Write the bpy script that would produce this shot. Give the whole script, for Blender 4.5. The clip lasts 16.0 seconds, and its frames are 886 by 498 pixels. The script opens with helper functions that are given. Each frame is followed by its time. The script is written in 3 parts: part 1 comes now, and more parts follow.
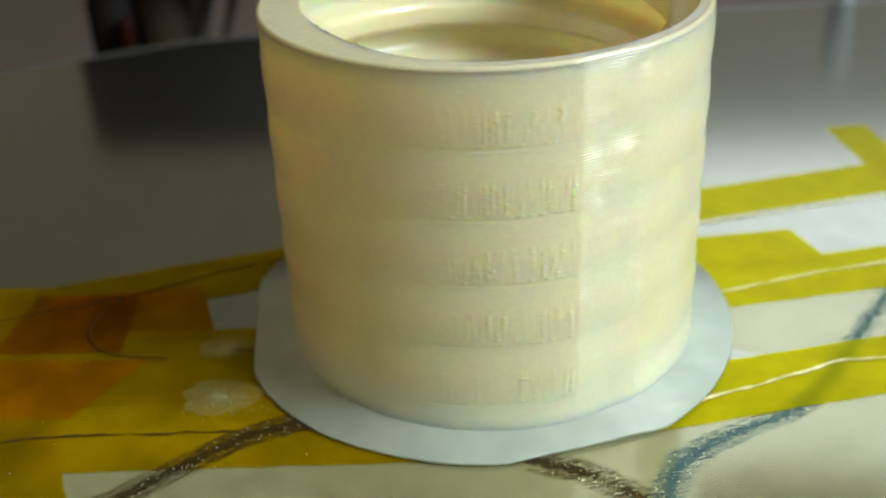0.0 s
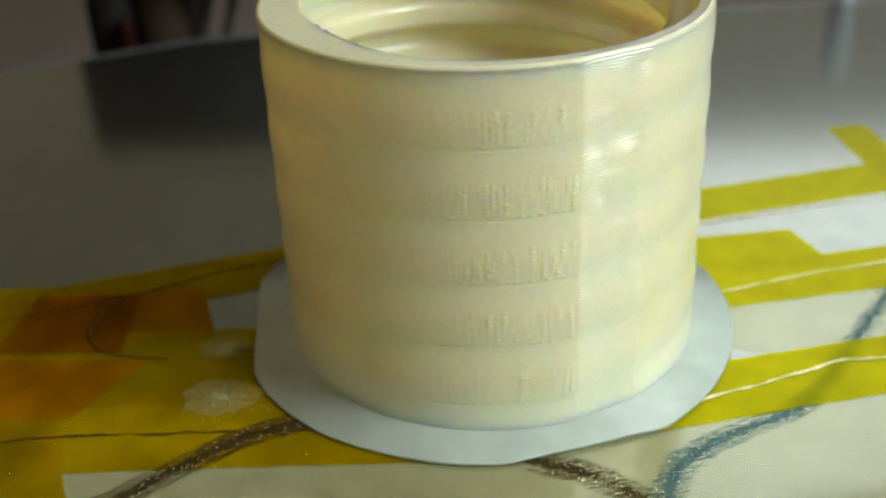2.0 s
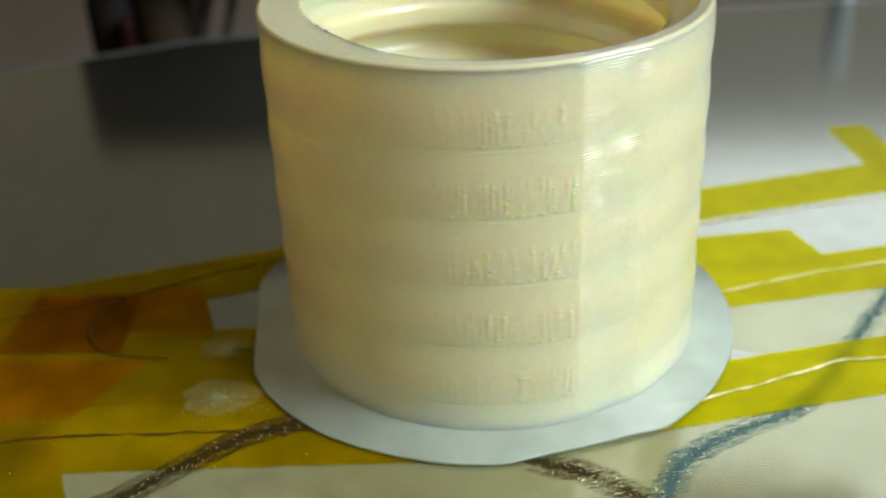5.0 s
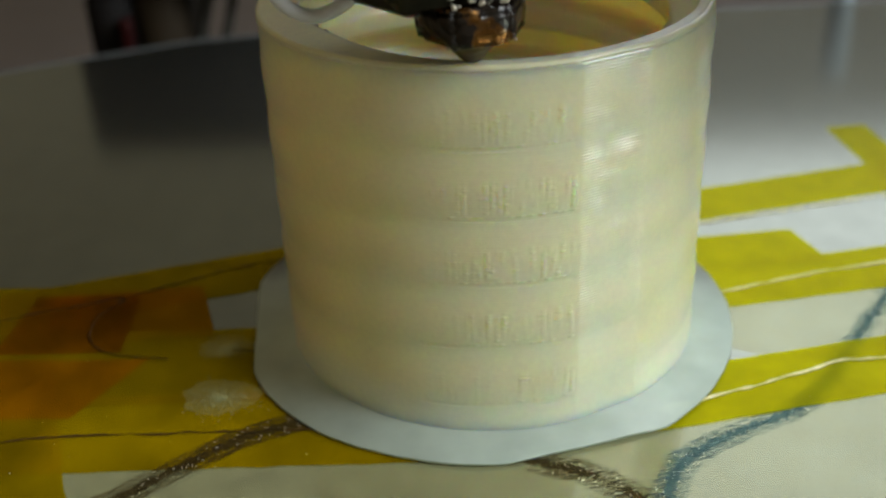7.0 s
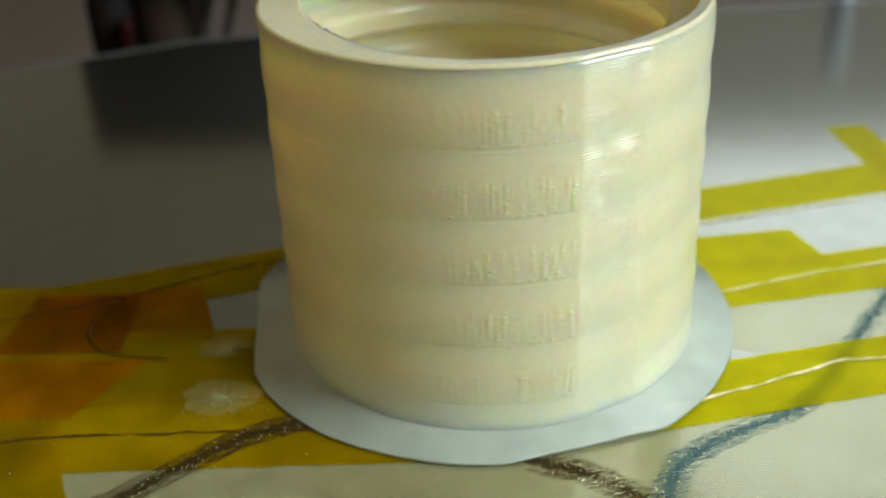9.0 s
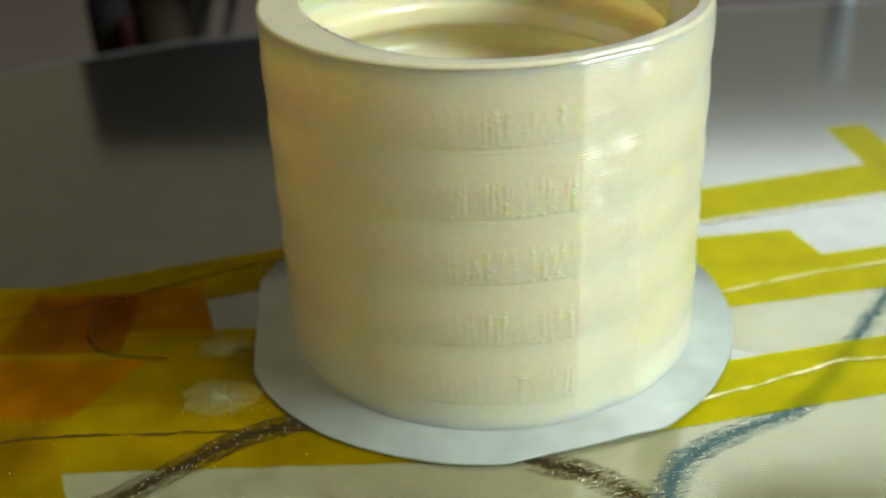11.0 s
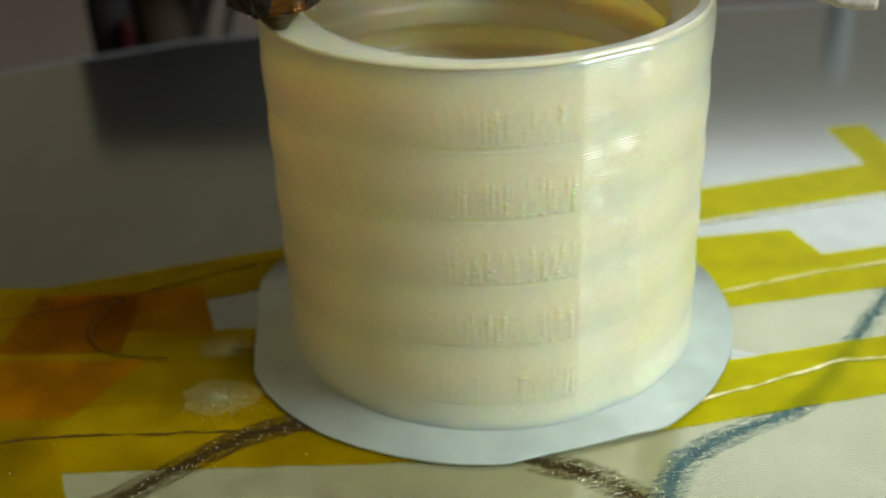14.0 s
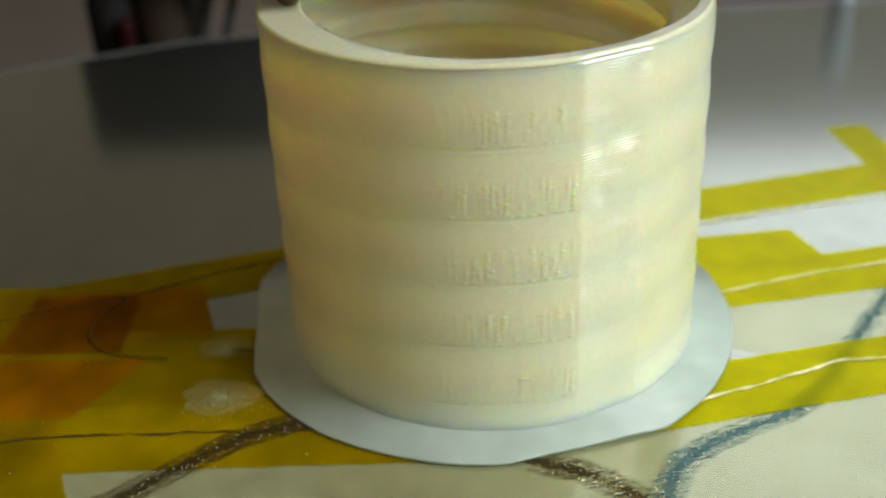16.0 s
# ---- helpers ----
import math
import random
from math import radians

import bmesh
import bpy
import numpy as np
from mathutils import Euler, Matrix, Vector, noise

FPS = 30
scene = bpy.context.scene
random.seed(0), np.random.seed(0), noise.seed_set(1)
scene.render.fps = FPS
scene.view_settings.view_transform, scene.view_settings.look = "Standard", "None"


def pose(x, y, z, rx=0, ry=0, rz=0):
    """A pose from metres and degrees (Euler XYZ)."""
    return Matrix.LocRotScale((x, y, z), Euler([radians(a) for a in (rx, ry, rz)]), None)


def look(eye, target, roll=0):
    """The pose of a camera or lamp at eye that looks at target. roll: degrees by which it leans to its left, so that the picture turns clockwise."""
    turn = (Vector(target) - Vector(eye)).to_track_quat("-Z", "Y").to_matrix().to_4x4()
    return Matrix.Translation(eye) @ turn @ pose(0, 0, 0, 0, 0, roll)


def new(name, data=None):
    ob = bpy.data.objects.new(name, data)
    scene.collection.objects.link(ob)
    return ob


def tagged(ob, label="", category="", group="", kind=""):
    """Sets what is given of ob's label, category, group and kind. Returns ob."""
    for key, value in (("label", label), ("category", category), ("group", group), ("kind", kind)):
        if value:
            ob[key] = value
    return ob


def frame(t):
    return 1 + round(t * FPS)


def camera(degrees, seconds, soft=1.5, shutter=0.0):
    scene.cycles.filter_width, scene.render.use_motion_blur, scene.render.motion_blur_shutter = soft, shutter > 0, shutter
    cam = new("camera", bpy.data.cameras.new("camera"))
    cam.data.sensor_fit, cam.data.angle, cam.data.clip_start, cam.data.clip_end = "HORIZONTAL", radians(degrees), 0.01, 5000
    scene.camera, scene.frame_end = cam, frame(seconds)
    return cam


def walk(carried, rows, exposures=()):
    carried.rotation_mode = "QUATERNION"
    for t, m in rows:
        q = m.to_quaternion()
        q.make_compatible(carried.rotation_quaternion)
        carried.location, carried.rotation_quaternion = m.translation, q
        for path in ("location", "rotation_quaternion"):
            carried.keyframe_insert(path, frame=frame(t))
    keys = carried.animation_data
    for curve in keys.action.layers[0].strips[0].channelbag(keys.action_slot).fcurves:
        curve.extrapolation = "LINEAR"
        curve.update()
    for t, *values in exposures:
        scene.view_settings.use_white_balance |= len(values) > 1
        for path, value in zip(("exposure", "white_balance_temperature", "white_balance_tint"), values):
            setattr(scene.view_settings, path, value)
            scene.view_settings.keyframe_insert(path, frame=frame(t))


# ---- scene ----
MM = 0.001
cam = camera(44.13, 16.0, soft=2.2)
EYE, AIM = (0.0, -0.078713, 0.048589), (-0.0033705, -0.0085490, 0.0103052)
# the camera's own metering dips a little while the dark head fills the top of its view
EXPOSURES = [(0.0, 0.0), (0.5, -0.05), (0.7, -0.2), (1.0, -0.3), (1.5, -0.15), (2.0, -0.05), (2.5, 0.0), (3.1, 0.0), (3.6, -0.2), (4.0, -0.05), (4.2, 0.0), (5.2, 0.0), (5.9, -0.15), (6.5, -0.28), (7.2, -0.3), (8.0, -0.2), (8.5, -0.12), (9.2, -0.08), (11.3, 0.0), (12.5, 0.0), (13.5, -0.05), (14.5, -0.15), (15.3, -0.22), (15.8, -0.15), (16.0, -0.03)]
walk(cam, [(0.0, look(EYE, AIM, -2.52)), (16.0, look(EYE, AIM, -2.52))], exposures=EXPOSURES)
cam.data.dof.use_dof = True
cam.data.dof.focus_distance = 0.070
cam.data.dof.aperture_fstop = 36.0

# ---- light: a wide window in the wall beside the table, daylight sky outside ----
world = bpy.data.worlds.new("world")
scene.world = world
world.use_nodes = True
sky = world.node_tree.nodes.new("ShaderNodeTexSky")
sky.sky_type = "NISHITA"
sky.sun_disc = False
sky.sun_elevation, sky.sun_rotation = radians(40), radians(95)
world.node_tree.links.new(sky.outputs[0], world.node_tree.nodes["Background"].inputs[0])
world.node_tree.nodes["Background"].inputs[1].default_value = 0.1

# (lamp, centre, width, height): a large window in the east wall and a smaller one in the north wall
WIN_E = dict(y=-0.50, z=0.95, w=0.76, h=0.9)
WIN_N = dict(x=0.70, z=1.21, w=1.0, h=1.30)


def window_lamp(name, energy, width, height, color, m):
    data = bpy.data.lights.new(name, "AREA")
    data.shape, data.size, data.size_y = "RECTANGLE", width, height
    data.energy, data.color = energy, color
    new(name, data).matrix_world = m


window_lamp("window_light_east", 38.0, WIN_E["h"], WIN_E["w"], (0.92, 0.99, 0.99), pose(1.22, WIN_E["y"], WIN_E["z"], 0, 90, 0))
window_lamp("window_light_north", 8.0, WIN_N["w"], WIN_N["h"], (0.96, 1.0, 0.96), pose(WIN_N["x"], 1.32, WIN_N["z"], -90, 0, 0))


# ---- materials ----
def material(name, color, rough=0.5, metal=0.0, bump=0.0, scale=2000.0, vary=0.15, stretch=(1, 1, 1), **more):
    """A surface with two scales of colour variation and a fine bump; scale counts per metre."""
    m = bpy.data.materials.new(name)
    m.use_nodes = True
    n, l = m.node_tree.nodes, m.node_tree.links
    b = n["Principled BSDF"]
    b.inputs["Roughness"].default_value, b.inputs["Metallic"].default_value = rough, metal
    for key, value in more.items():
        b.inputs[key.replace("_", " ")].default_value = value
    co = n.new("ShaderNodeTexCoord")
    mp = n.new("ShaderNodeMapping")
    mp.inputs["Scale"].default_value = stretch
    l.new(co.outputs["Object"], mp.inputs[0])
    fine, broad = n.new("ShaderNodeTexNoise"), n.new("ShaderNodeTexNoise")
    fine.inputs["Scale"].default_value, broad.inputs["Scale"].default_value = scale, scale / 9
    fine.inputs["Detail"].default_value, broad.inputs["Detail"].default_value = 5, 3
    for t in (fine, broad):
        l.new(mp.outputs[0], t.inputs["Vector"])
    both = n.new("ShaderNodeMath")
    both.operation = "ADD"
    l.new(fine.outputs[0], both.inputs[0]), l.new(broad.outputs[0], both.inputs[1])
    ramp = n.new("ShaderNodeMapRange")
    ramp.inputs["From Min"].default_value, ramp.inputs["From Max"].default_value = 0.7, 1.3
    ramp.inputs["To Min"].default_value, ramp.inputs["To Max"].default_value = 1 - vary, 1 + vary
    l.new(both.outputs[0], ramp.inputs[0])
    mul = n.new("ShaderNodeVectorMath")
    mul.operation = "SCALE"
    mul.inputs[0].default_value = color
    l.new(ramp.outputs[0], mul.inputs["Scale"])
    l.new(mul.outputs[0], b.inputs["Base Color"])
    if bump:
        bp = n.new("ShaderNodeBump")
        bp.inputs["Strength"].default_value, bp.inputs["Distance"].default_value = 0.6, bump
        l.new(fine.outputs[0], bp.inputs["Height"])
        l.new(bp.outputs[0], b.inputs["Normal"])
    return m


def film(name, tint, gloss=0.12, scale=400.0, cover=0.0, cover_color=(0.6, 0.6, 0.55), body=0.0, body_color=(0.8, 0.6, 0.02), low=0.9):
    """Clear coloured film: light passes tinted, a sheen lies on top; cover adds a thin milky layer in blotches."""
    m = bpy.data.materials.new(name)
    m.use_nodes = True
    n, l = m.node_tree.nodes, m.node_tree.links
    n.remove(n["Principled BSDF"])
    out = n["Material Output"]
    clear, shine, mix = n.new("ShaderNodeBsdfTransparent"), n.new("ShaderNodeBsdfGlossy"), n.new("ShaderNodeMixShader")
    co, noise_a = n.new("ShaderNodeTexCoord"), n.new("ShaderNodeTexNoise")
    noise_a.inputs["Scale"].default_value, noise_a.inputs["Detail"].default_value = scale, 4
    l.new(co.outputs["Object"], noise_a.inputs["Vector"])
    ramp = n.new("ShaderNodeMapRange")
    ramp.inputs["From Min"].default_value, ramp.inputs["From Max"].default_value = 0.3, 0.7
    ramp.inputs["To Min"].default_value, ramp.inputs["To Max"].default_value = low, 1.06
    l.new(noise_a.outputs[0], ramp.inputs[0])
    mul = n.new("ShaderNodeVectorMath")
    mul.operation = "SCALE"
    mul.inputs[0].default_value = tint
    l.new(ramp.outputs[0], mul.inputs["Scale"])
    l.new(mul.outputs[0], clear.inputs["Color"])
    bp = n.new("ShaderNodeBump")
    bp.inputs["Strength"].default_value, bp.inputs["Distance"].default_value = 0.25, 0.0002
    l.new(noise_a.outputs[0], bp.inputs["Height"])
    l.new(bp.outputs[0], shine.inputs["Normal"])
    shine.inputs["Roughness"].default_value = 0.32
    fresnel = n.new("ShaderNodeFresnel")
    fresnel.inputs["IOR"].default_value = 1.08 + gloss
    l.new(fresnel.outputs[0], mix.inputs[0])
    below = clear
    if body:
        soft_body, thin = n.new("ShaderNodeBsdfDiffuse"), n.new("ShaderNodeMixShader")
        stain = n.new("ShaderNodeVectorMath")
        stain.operation = "SCALE"
        stain.inputs[0].default_value = body_color
        l.new(ramp.outputs[0], stain.inputs["Scale"])
        l.new(stain.outputs[0], soft_body.inputs["Color"])
        thin.inputs[0].default_value = body
        l.new(clear.outputs[0], thin.inputs[1]), l.new(soft_body.outputs[0], thin.inputs[2])
        below = thin
    if cover:
        soft = n.new("ShaderNodeBsdfDiffuse")
        soft.inputs["Color"].default_value = (*cover_color, 1)
        grit = n.new("ShaderNodeTexNoise")
        grit.inputs["Scale"].default_value, grit.inputs["Detail"].default_value = scale * 8, 3
        l.new(co.outputs["Object"], grit.inputs["Vector"])
        r2 = n.new("ShaderNodeMapRange")
        r2.inputs["From Min"].default_value, r2.inputs["From Max"].default_value = 0.2, 0.8
        r2.inputs["To Min"].default_value, r2.inputs["To Max"].default_value = cover * (0.15 if scale > 500 else 0.6), cover
        l.new(grit.outputs[0], r2.inputs[0])
        mix2 = n.new("ShaderNodeMixShader")
        l.new(r2.outputs[0], mix2.inputs[0]), l.new(clear.outputs[0], mix2.inputs[1]), l.new(soft.outputs[0], mix2.inputs[2])
        below = mix2
    l.new(below.outputs[0], mix.inputs[1]), l.new(shine.outputs[0], mix.inputs[2])
    l.new(mix.outputs[0], out.inputs["Surface"])
    return m


def scorched(name):
    """Brass under a broken crust of burnt plastic."""
    m = material(name, (0.17, 0.075, 0.016), 0.22, 0.85, 0.0005, 700, 0.6)
    n, l = m.node_tree.nodes, m.node_tree.links
    b = n["Principled BSDF"]
    co, blot = n.new("ShaderNodeTexCoord"), n.new("ShaderNodeTexNoise")
    blot.inputs["Scale"].default_value, blot.inputs["Detail"].default_value = 420, 5
    l.new(co.outputs["Object"], blot.inputs["Vector"])
    edge = n.new("ShaderNodeMapRange")
    edge.inputs["From Min"].default_value, edge.inputs["From Max"].default_value = 0.54, 0.60
    l.new(blot.outputs[0], edge.inputs[0])
    mix = n.new("ShaderNodeMix")
    mix.data_type = "RGBA"
    old = b.inputs["Base Color"].links[0].from_socket
    l.new(edge.outputs[0], mix.inputs[0])
    mix.inputs[6].default_value = (0.012, 0.008, 0.006, 1)
    l.new(old, mix.inputs[7])
    l.new(mix.outputs[2], b.inputs["Base Color"])
    metal = n.new("ShaderNodeMath")
    metal.operation = "MULTIPLY"
    metal.inputs[1].default_value = 0.85
    l.new(edge.outputs[0], metal.inputs[0])
    l.new(metal.outputs[0], b.inputs["Metallic"])
    return m


PLASTIC = material("natural_plastic", (0.88, 0.81, 0.555), 0.22, bump=0.00002, scale=2500, vary=0.04,
                   Subsurface_Weight=1.0, Subsurface_Radius=(1.0, 0.64, 0.20), Subsurface_Scale=0.0036, Specular_IOR_Level=0.8, Coat_Weight=0.7, Coat_Roughness=0.34)
FRESH = material("fresh_plastic", (0.88, 0.81, 0.54), 0.24, bump=0.00003, scale=2500, vary=0.05, Subsurface_Weight=0.8, Subsurface_Radius=(1.0, 0.75, 0.35), Subsurface_Scale=0.0008, Coat_Weight=0.7, Coat_Roughness=0.3)
BRIM = film("brim_plastic", (0.92, 1.0, 0.96), 0.22, 300, body=0.56, body_color=(0.84, 1.0, 0.90), low=0.88)
BED = material("bed_plate", (0.30, 0.315, 0.29), 0.14, 0.98, scale=300, vary=0.08, Coat_Weight=0.5, Coat_Roughness=0.5, Coat_Tint=(1.0, 1.0, 0.92, 1.0))
TAPE = film("amber_tape", (0.93, 0.87, 0.02), 0.0, body=0.30, body_color=(0.80, 0.77, 0.004))
DARK_TAPE = film("dark_brown_tape", (0.90, 0.58, 0.01), -0.03, 170, body=0.20, body_color=(0.44, 0.19, 0.001), low=0.6)
SCORCHED = film("scorched_tape", (0.94, 0.66, 0.01), -0.03, 170, body=0.24, body_color=(0.62, 0.26, 0.001), low=0.6)
AMBER = film("amber_brown_tape", (0.94, 0.77, 0.01), -0.03, 140, low=0.62, body=0.33, body_color=(0.50, 0.335, 0.001))
# pale colour carries the white glint on the right-hand wrinkles
GLINT_CREASE = material("glint_crease", (0.82, 0.76, 0.40), 0.08, bump=0.00005, scale=1500)
# dark colour carries the missing light on left wrinkles; also the thread's brown
OLD_CREASE = material("dark_crease_thread", (0.05, 0.025, 0.005), 0.45, bump=0.00005, scale=1500, Specular_IOR_Level=0.25)
GLUE = film("glue_film", (0.99, 0.99, 0.96), -0.078, 900, 0.30, (0.66, 0.68, 0.36), low=0.98)
THIN_GLUE = film("thin_glue_film", (0.98, 0.98, 0.95), -0.078, 300, 0.13, (0.66, 0.68, 0.30), low=0.98)
HAZE = film("glue_haze", (0.97, 0.97, 0.92), -0.08, 60, 0.29, (0.92, 0.92, 0.50))
BROWN = film("brown_crayon", (0.55, 0.5, 0.42), -0.1, 1200, 0.46, (0.10, 0.075, 0.03))
BLUE = film("blue_crayon", (0.6, 0.7, 0.72), -0.078, 1200, 0.46, (0.17, 0.32, 0.38))
BRASS = scorched("scorched_brass")
SOOT = material("soot_black_metal", (0.014, 0.011, 0.009), 0.28, 0.2, 0.0004, 700, 0.5)
TIP = material("browned_brass", (0.075, 0.055, 0.02), 0.35, 0.6, 0.0003, 900, 0.5)
CRUMB = material("plastic_crumb", (0.58, 0.53, 0.43), 0.28, bump=0.00003)
WIRE = material("white_sleeve", (0.72, 0.74, 0.78), 0.45, bump=0.00008, scale=1500, vary=0.08)
CORD = material("braided_cord", (0.62, 0.58, 0.50), 0.8, bump=0.0003, scale=1600, vary=0.25)
BLACK = material("black_frame", (0.008, 0.007, 0.007), 0.7, bump=0.00005, scale=400, Specular_IOR_Level=0.08)
RED = material("red_wire", (0.018, 0.001, 0.001), 0.6, Specular_IOR_Level=0.1)
ROD = material("dark_rod", (0.035, 0.033, 0.026), 0.5, bump=0.00005, scale=400)
DARK_BROWN = material("dark_brown_panel", (0.02, 0.014, 0.008), 0.7, Specular_IOR_Level=0.08, bump=0.0001, scale=300)
EDGE_GLINT = material("edge_glint", (0.10, 0.11, 0.12), 0.4, bump=0.00003, scale=500)
GREYROD = material("steel_rod", (0.24, 0.29, 0.33), 0.45, 0.2)
WALL = material("painted_wall", (0.34, 0.31, 0.235), 0.8, bump=0.0004, scale=60, vary=0.06)
# unseen west wall, coloured as a reflector that warms the cup's left side
WARM_FILL_WALL = material("warm_fill_wall", (0.40, 0.27, 0.13), 0.6, bump=0.0004, scale=40, vary=0.15, stretch=(1, 1, 0.1))
# unseen south wall and ceiling, lightened to send fill onto the cup's front
FILL_WALL = material("cream_fill_wall", (0.40, 0.345, 0.24), 0.8, bump=0.0004, scale=60, vary=0.06)
TABLE = material("table_top", (0.145, 0.114, 0.108), 0.5, bump=0.0002, scale=40, vary=0.15)


# ---- building helpers ----
def part(name, bm, mat, parent=None, label="", smooth=True, sheet=False):
    """Links a bmesh as one mesh object. sheet: a lying film, whose faces all look up."""
    data = bpy.data.meshes.new(name)
    bmesh.ops.recalc_face_normals(bm, faces=bm.faces)
    if sheet:
        bm.normal_update()
        bmesh.ops.reverse_faces(bm, faces=[f for f in bm.faces if f.normal.z < 0])
    bm.to_mesh(data)
    bm.free()
    data.materials.append(mat)
    if smooth:
        data.shade_smooth()
    ob = new(name, data)
    ob.parent = parent
    return tagged(ob, label)


def box(x0, x1, y0, y1, z0, z1, bevel=0.0, bm=None):
    bm = bm or bmesh.new()
    made = bmesh.ops.create_cube(bm, size=1.0, matrix=Matrix.Translation(((x0 + x1) / 2, (y0 + y1) / 2, (z0 + z1) / 2)) @ Matrix.Diagonal((x1 - x0, y1 - y0, z1 - z0, 1)))
    if bevel:
        edges = {e for v in made["verts"] for e in v.link_edges}
        bmesh.ops.bevel(bm, geom=list(edges), offset=bevel, segments=2, affect="EDGES")
    return bm


def tube(points, radius, sides=10, bm=None, wobble=0.0, seed=0):
    """A round tube along points (Vectors), closed at its ends."""
    bm = bm or bmesh.new()
    rnd = random.Random(seed)
    rings = []
    for i, p in enumerate(points):
        d = (points[min(i + 1, len(points) - 1)] - points[max(i - 1, 0)]).normalized()
        a = d.orthogonal().normalized() if not rings else (side - d * side.dot(d)).normalized()
        side = a
        b = d.cross(a)
        r = radius * (1 + wobble * rnd.uniform(-1, 1))
        rings.append([bm.verts.new(p + (a * math.cos(u) + b * math.sin(u)) * r) for u in [2 * math.pi * k / sides for k in range(sides)]])
    for q, w in zip(rings, rings[1:]):
        for k in range(sides):
            bm.faces.new((q[k], q[(k + 1) % sides], w[(k + 1) % sides], w[k]))
    bm.faces.new(rings[0]), bm.faces.new(rings[-1])
    return bm


def spline(controls, steps=8):
    """A smooth line through control points, in millimetres, as Vectors in metres."""
    pts = [Vector(c) * MM for c in controls]
    pts = [2 * pts[0] - pts[1], *pts, 2 * pts[-1] - pts[-2]]
    out = []
    for i in range(1, len(pts) - 2):
        p0, p1, p2, p3 = pts[i - 1:i + 3]
        for s in range(steps):
            t = s / steps
            out.append(0.5 * (2 * p1 + (p2 - p0) * t + (2 * p0 - 5 * p1 + 4 * p2 - p3) * t * t + (3 * p1 - p0 - 3 * p2 + p3) * t ** 3))
    return out + [pts[-2]]


# ---- the room ----
def room():
    x0, x1, y0, y1, z0, z1, th = -1.5, 1.2, -1.7, 1.3, -0.80, 2.0, 0.1
    def wall(name, mat, label, *b):
        return tagged(part(name, box(*b), mat, smooth=False), label, "wall", kind="structure")
    wall("wall_south", FILL_WALL, "unseen cream wall added to bounce fill light", x0 - th, x1 + th, y0 - th, y0, z0, z1)
    wall("wall_west", WARM_FILL_WALL, "unseen warm brown wall added to bounce orange light", x0 - th, x0, y0, y1, z0, z1)
    bm = bmesh.new()
    a, b, c, d = WIN_E["y"] - WIN_E["w"] / 2, WIN_E["y"] + WIN_E["w"] / 2, WIN_E["z"] - WIN_E["h"] / 2, WIN_E["z"] + WIN_E["h"] / 2
    for q in ((y0, a, z0, z1), (b, y1, z0, z1), (a, b, z0, c), (a, b, d, z1)):
        box(x1, x1 + th, *q, bm=bm)
    tagged(part("wall_east", bm, WALL, smooth=False), "grey painted room wall with a large window opening", "wall", kind="structure")
    bm = bmesh.new()
    a, b, c, d = WIN_N["x"] - WIN_N["w"] / 2, WIN_N["x"] + WIN_N["w"] / 2, WIN_N["z"] - WIN_N["h"] / 2, WIN_N["z"] + WIN_N["h"] / 2
    for q in ((x0 - th, a, z0, z1), (b, x1 + th, z0, z1), (a, b, z0, c), (a, b, d, z1)):
        box(q[0], q[1], y1, y1 + th, q[2], q[3], bm=bm)
    tagged(part("wall_north", bm, WALL, smooth=False), "grey painted room wall with a window opening", "wall", kind="structure")
    tagged(part("ceiling", box(x0 - th, x1 + th, y0 - th, y1 + th, z1, z1 + th), FILL_WALL, smooth=False), "unseen cream ceiling added to bounce fill light", "ceiling", kind="structure")
    tagged(part("floor", box(x0 - th, x1 + th, y0 - th, y1 + th, z0 - th, z0), TABLE, smooth=False), "plain dull brown room floor", "floor", kind="structure")


room()


def table():
    t = tagged(new("table"), "brownish grey table top under the printer", "table")
    part("tabletop", box(-0.75, 0.75, -0.5, 0.55, -0.10, -0.07, 0.003), TABLE, t)
    for x in (-0.7, 0.7):
        for y in (-0.45, 0.5):
            part("leg", box(x - 0.025, x + 0.025, y - 0.025, y + 0.025, -0.80, -0.10, 0.002), TABLE, t)


table()


# ---- the print bed ----
def prism(corners, z0, z1, bevel=0.0):
    """An upright prism on corners in millimetres; heights in millimetres too."""
    bm = bmesh.new()
    low = [bm.verts.new((x * MM, y * MM, z0 * MM)) for x, y in corners]
    top = [bm.verts.new((x * MM, y * MM, z1 * MM)) for x, y in corners]
    n = len(corners)
    bm.faces.new(low[::-1])
    cap = bm.faces.new(top)
    for i in range(n):
        bm.faces.new((low[i], low[(i + 1) % n], top[(i + 1) % n], top[i]))
    if bevel:
        bmesh.ops.bevel(bm, geom=list(cap.edges), offset=bevel * MM, segments=2, affect="EDGES")
    return bm


def print_bed():
    bed = tagged(new("print_bed"), "grey glass-topped heated print bed, glossy and smeared", "print bed")
    outline = [(-105, -105), (105, -105), (105, 87), (20, 83.5), (-20, 80), (-42, 76), (-62, 66.5), (-105, 42)]
    part("glass_plate", prism(outline, -4, 0, 0.5), BED, bed, smooth=False)
    # tube added along the rim to draw the light its glass edge catches
    rim = [Vector((x, y, -0.35)) * MM for x, y in outline[2:]]
    part("edge_glint_line", tube(rim, 0.5 * MM, 8), EDGE_GLINT, bed, "grey line drawing light caught along the glass edge")
    part("heater_plate", prism([(x * 0.96, y * 0.96) for x, y in outline], -8, -4.1), GREYROD, bed)
    for x, y in ((-80, -80), (80, -80), (80, 60), (-80, 30)):
        part("foot", tube([Vector((x * MM, y * MM, -0.070)), Vector((x * MM, y * MM, -0.0081))], 0.004), GREYROD, bed)
    return bed


bed = print_bed()


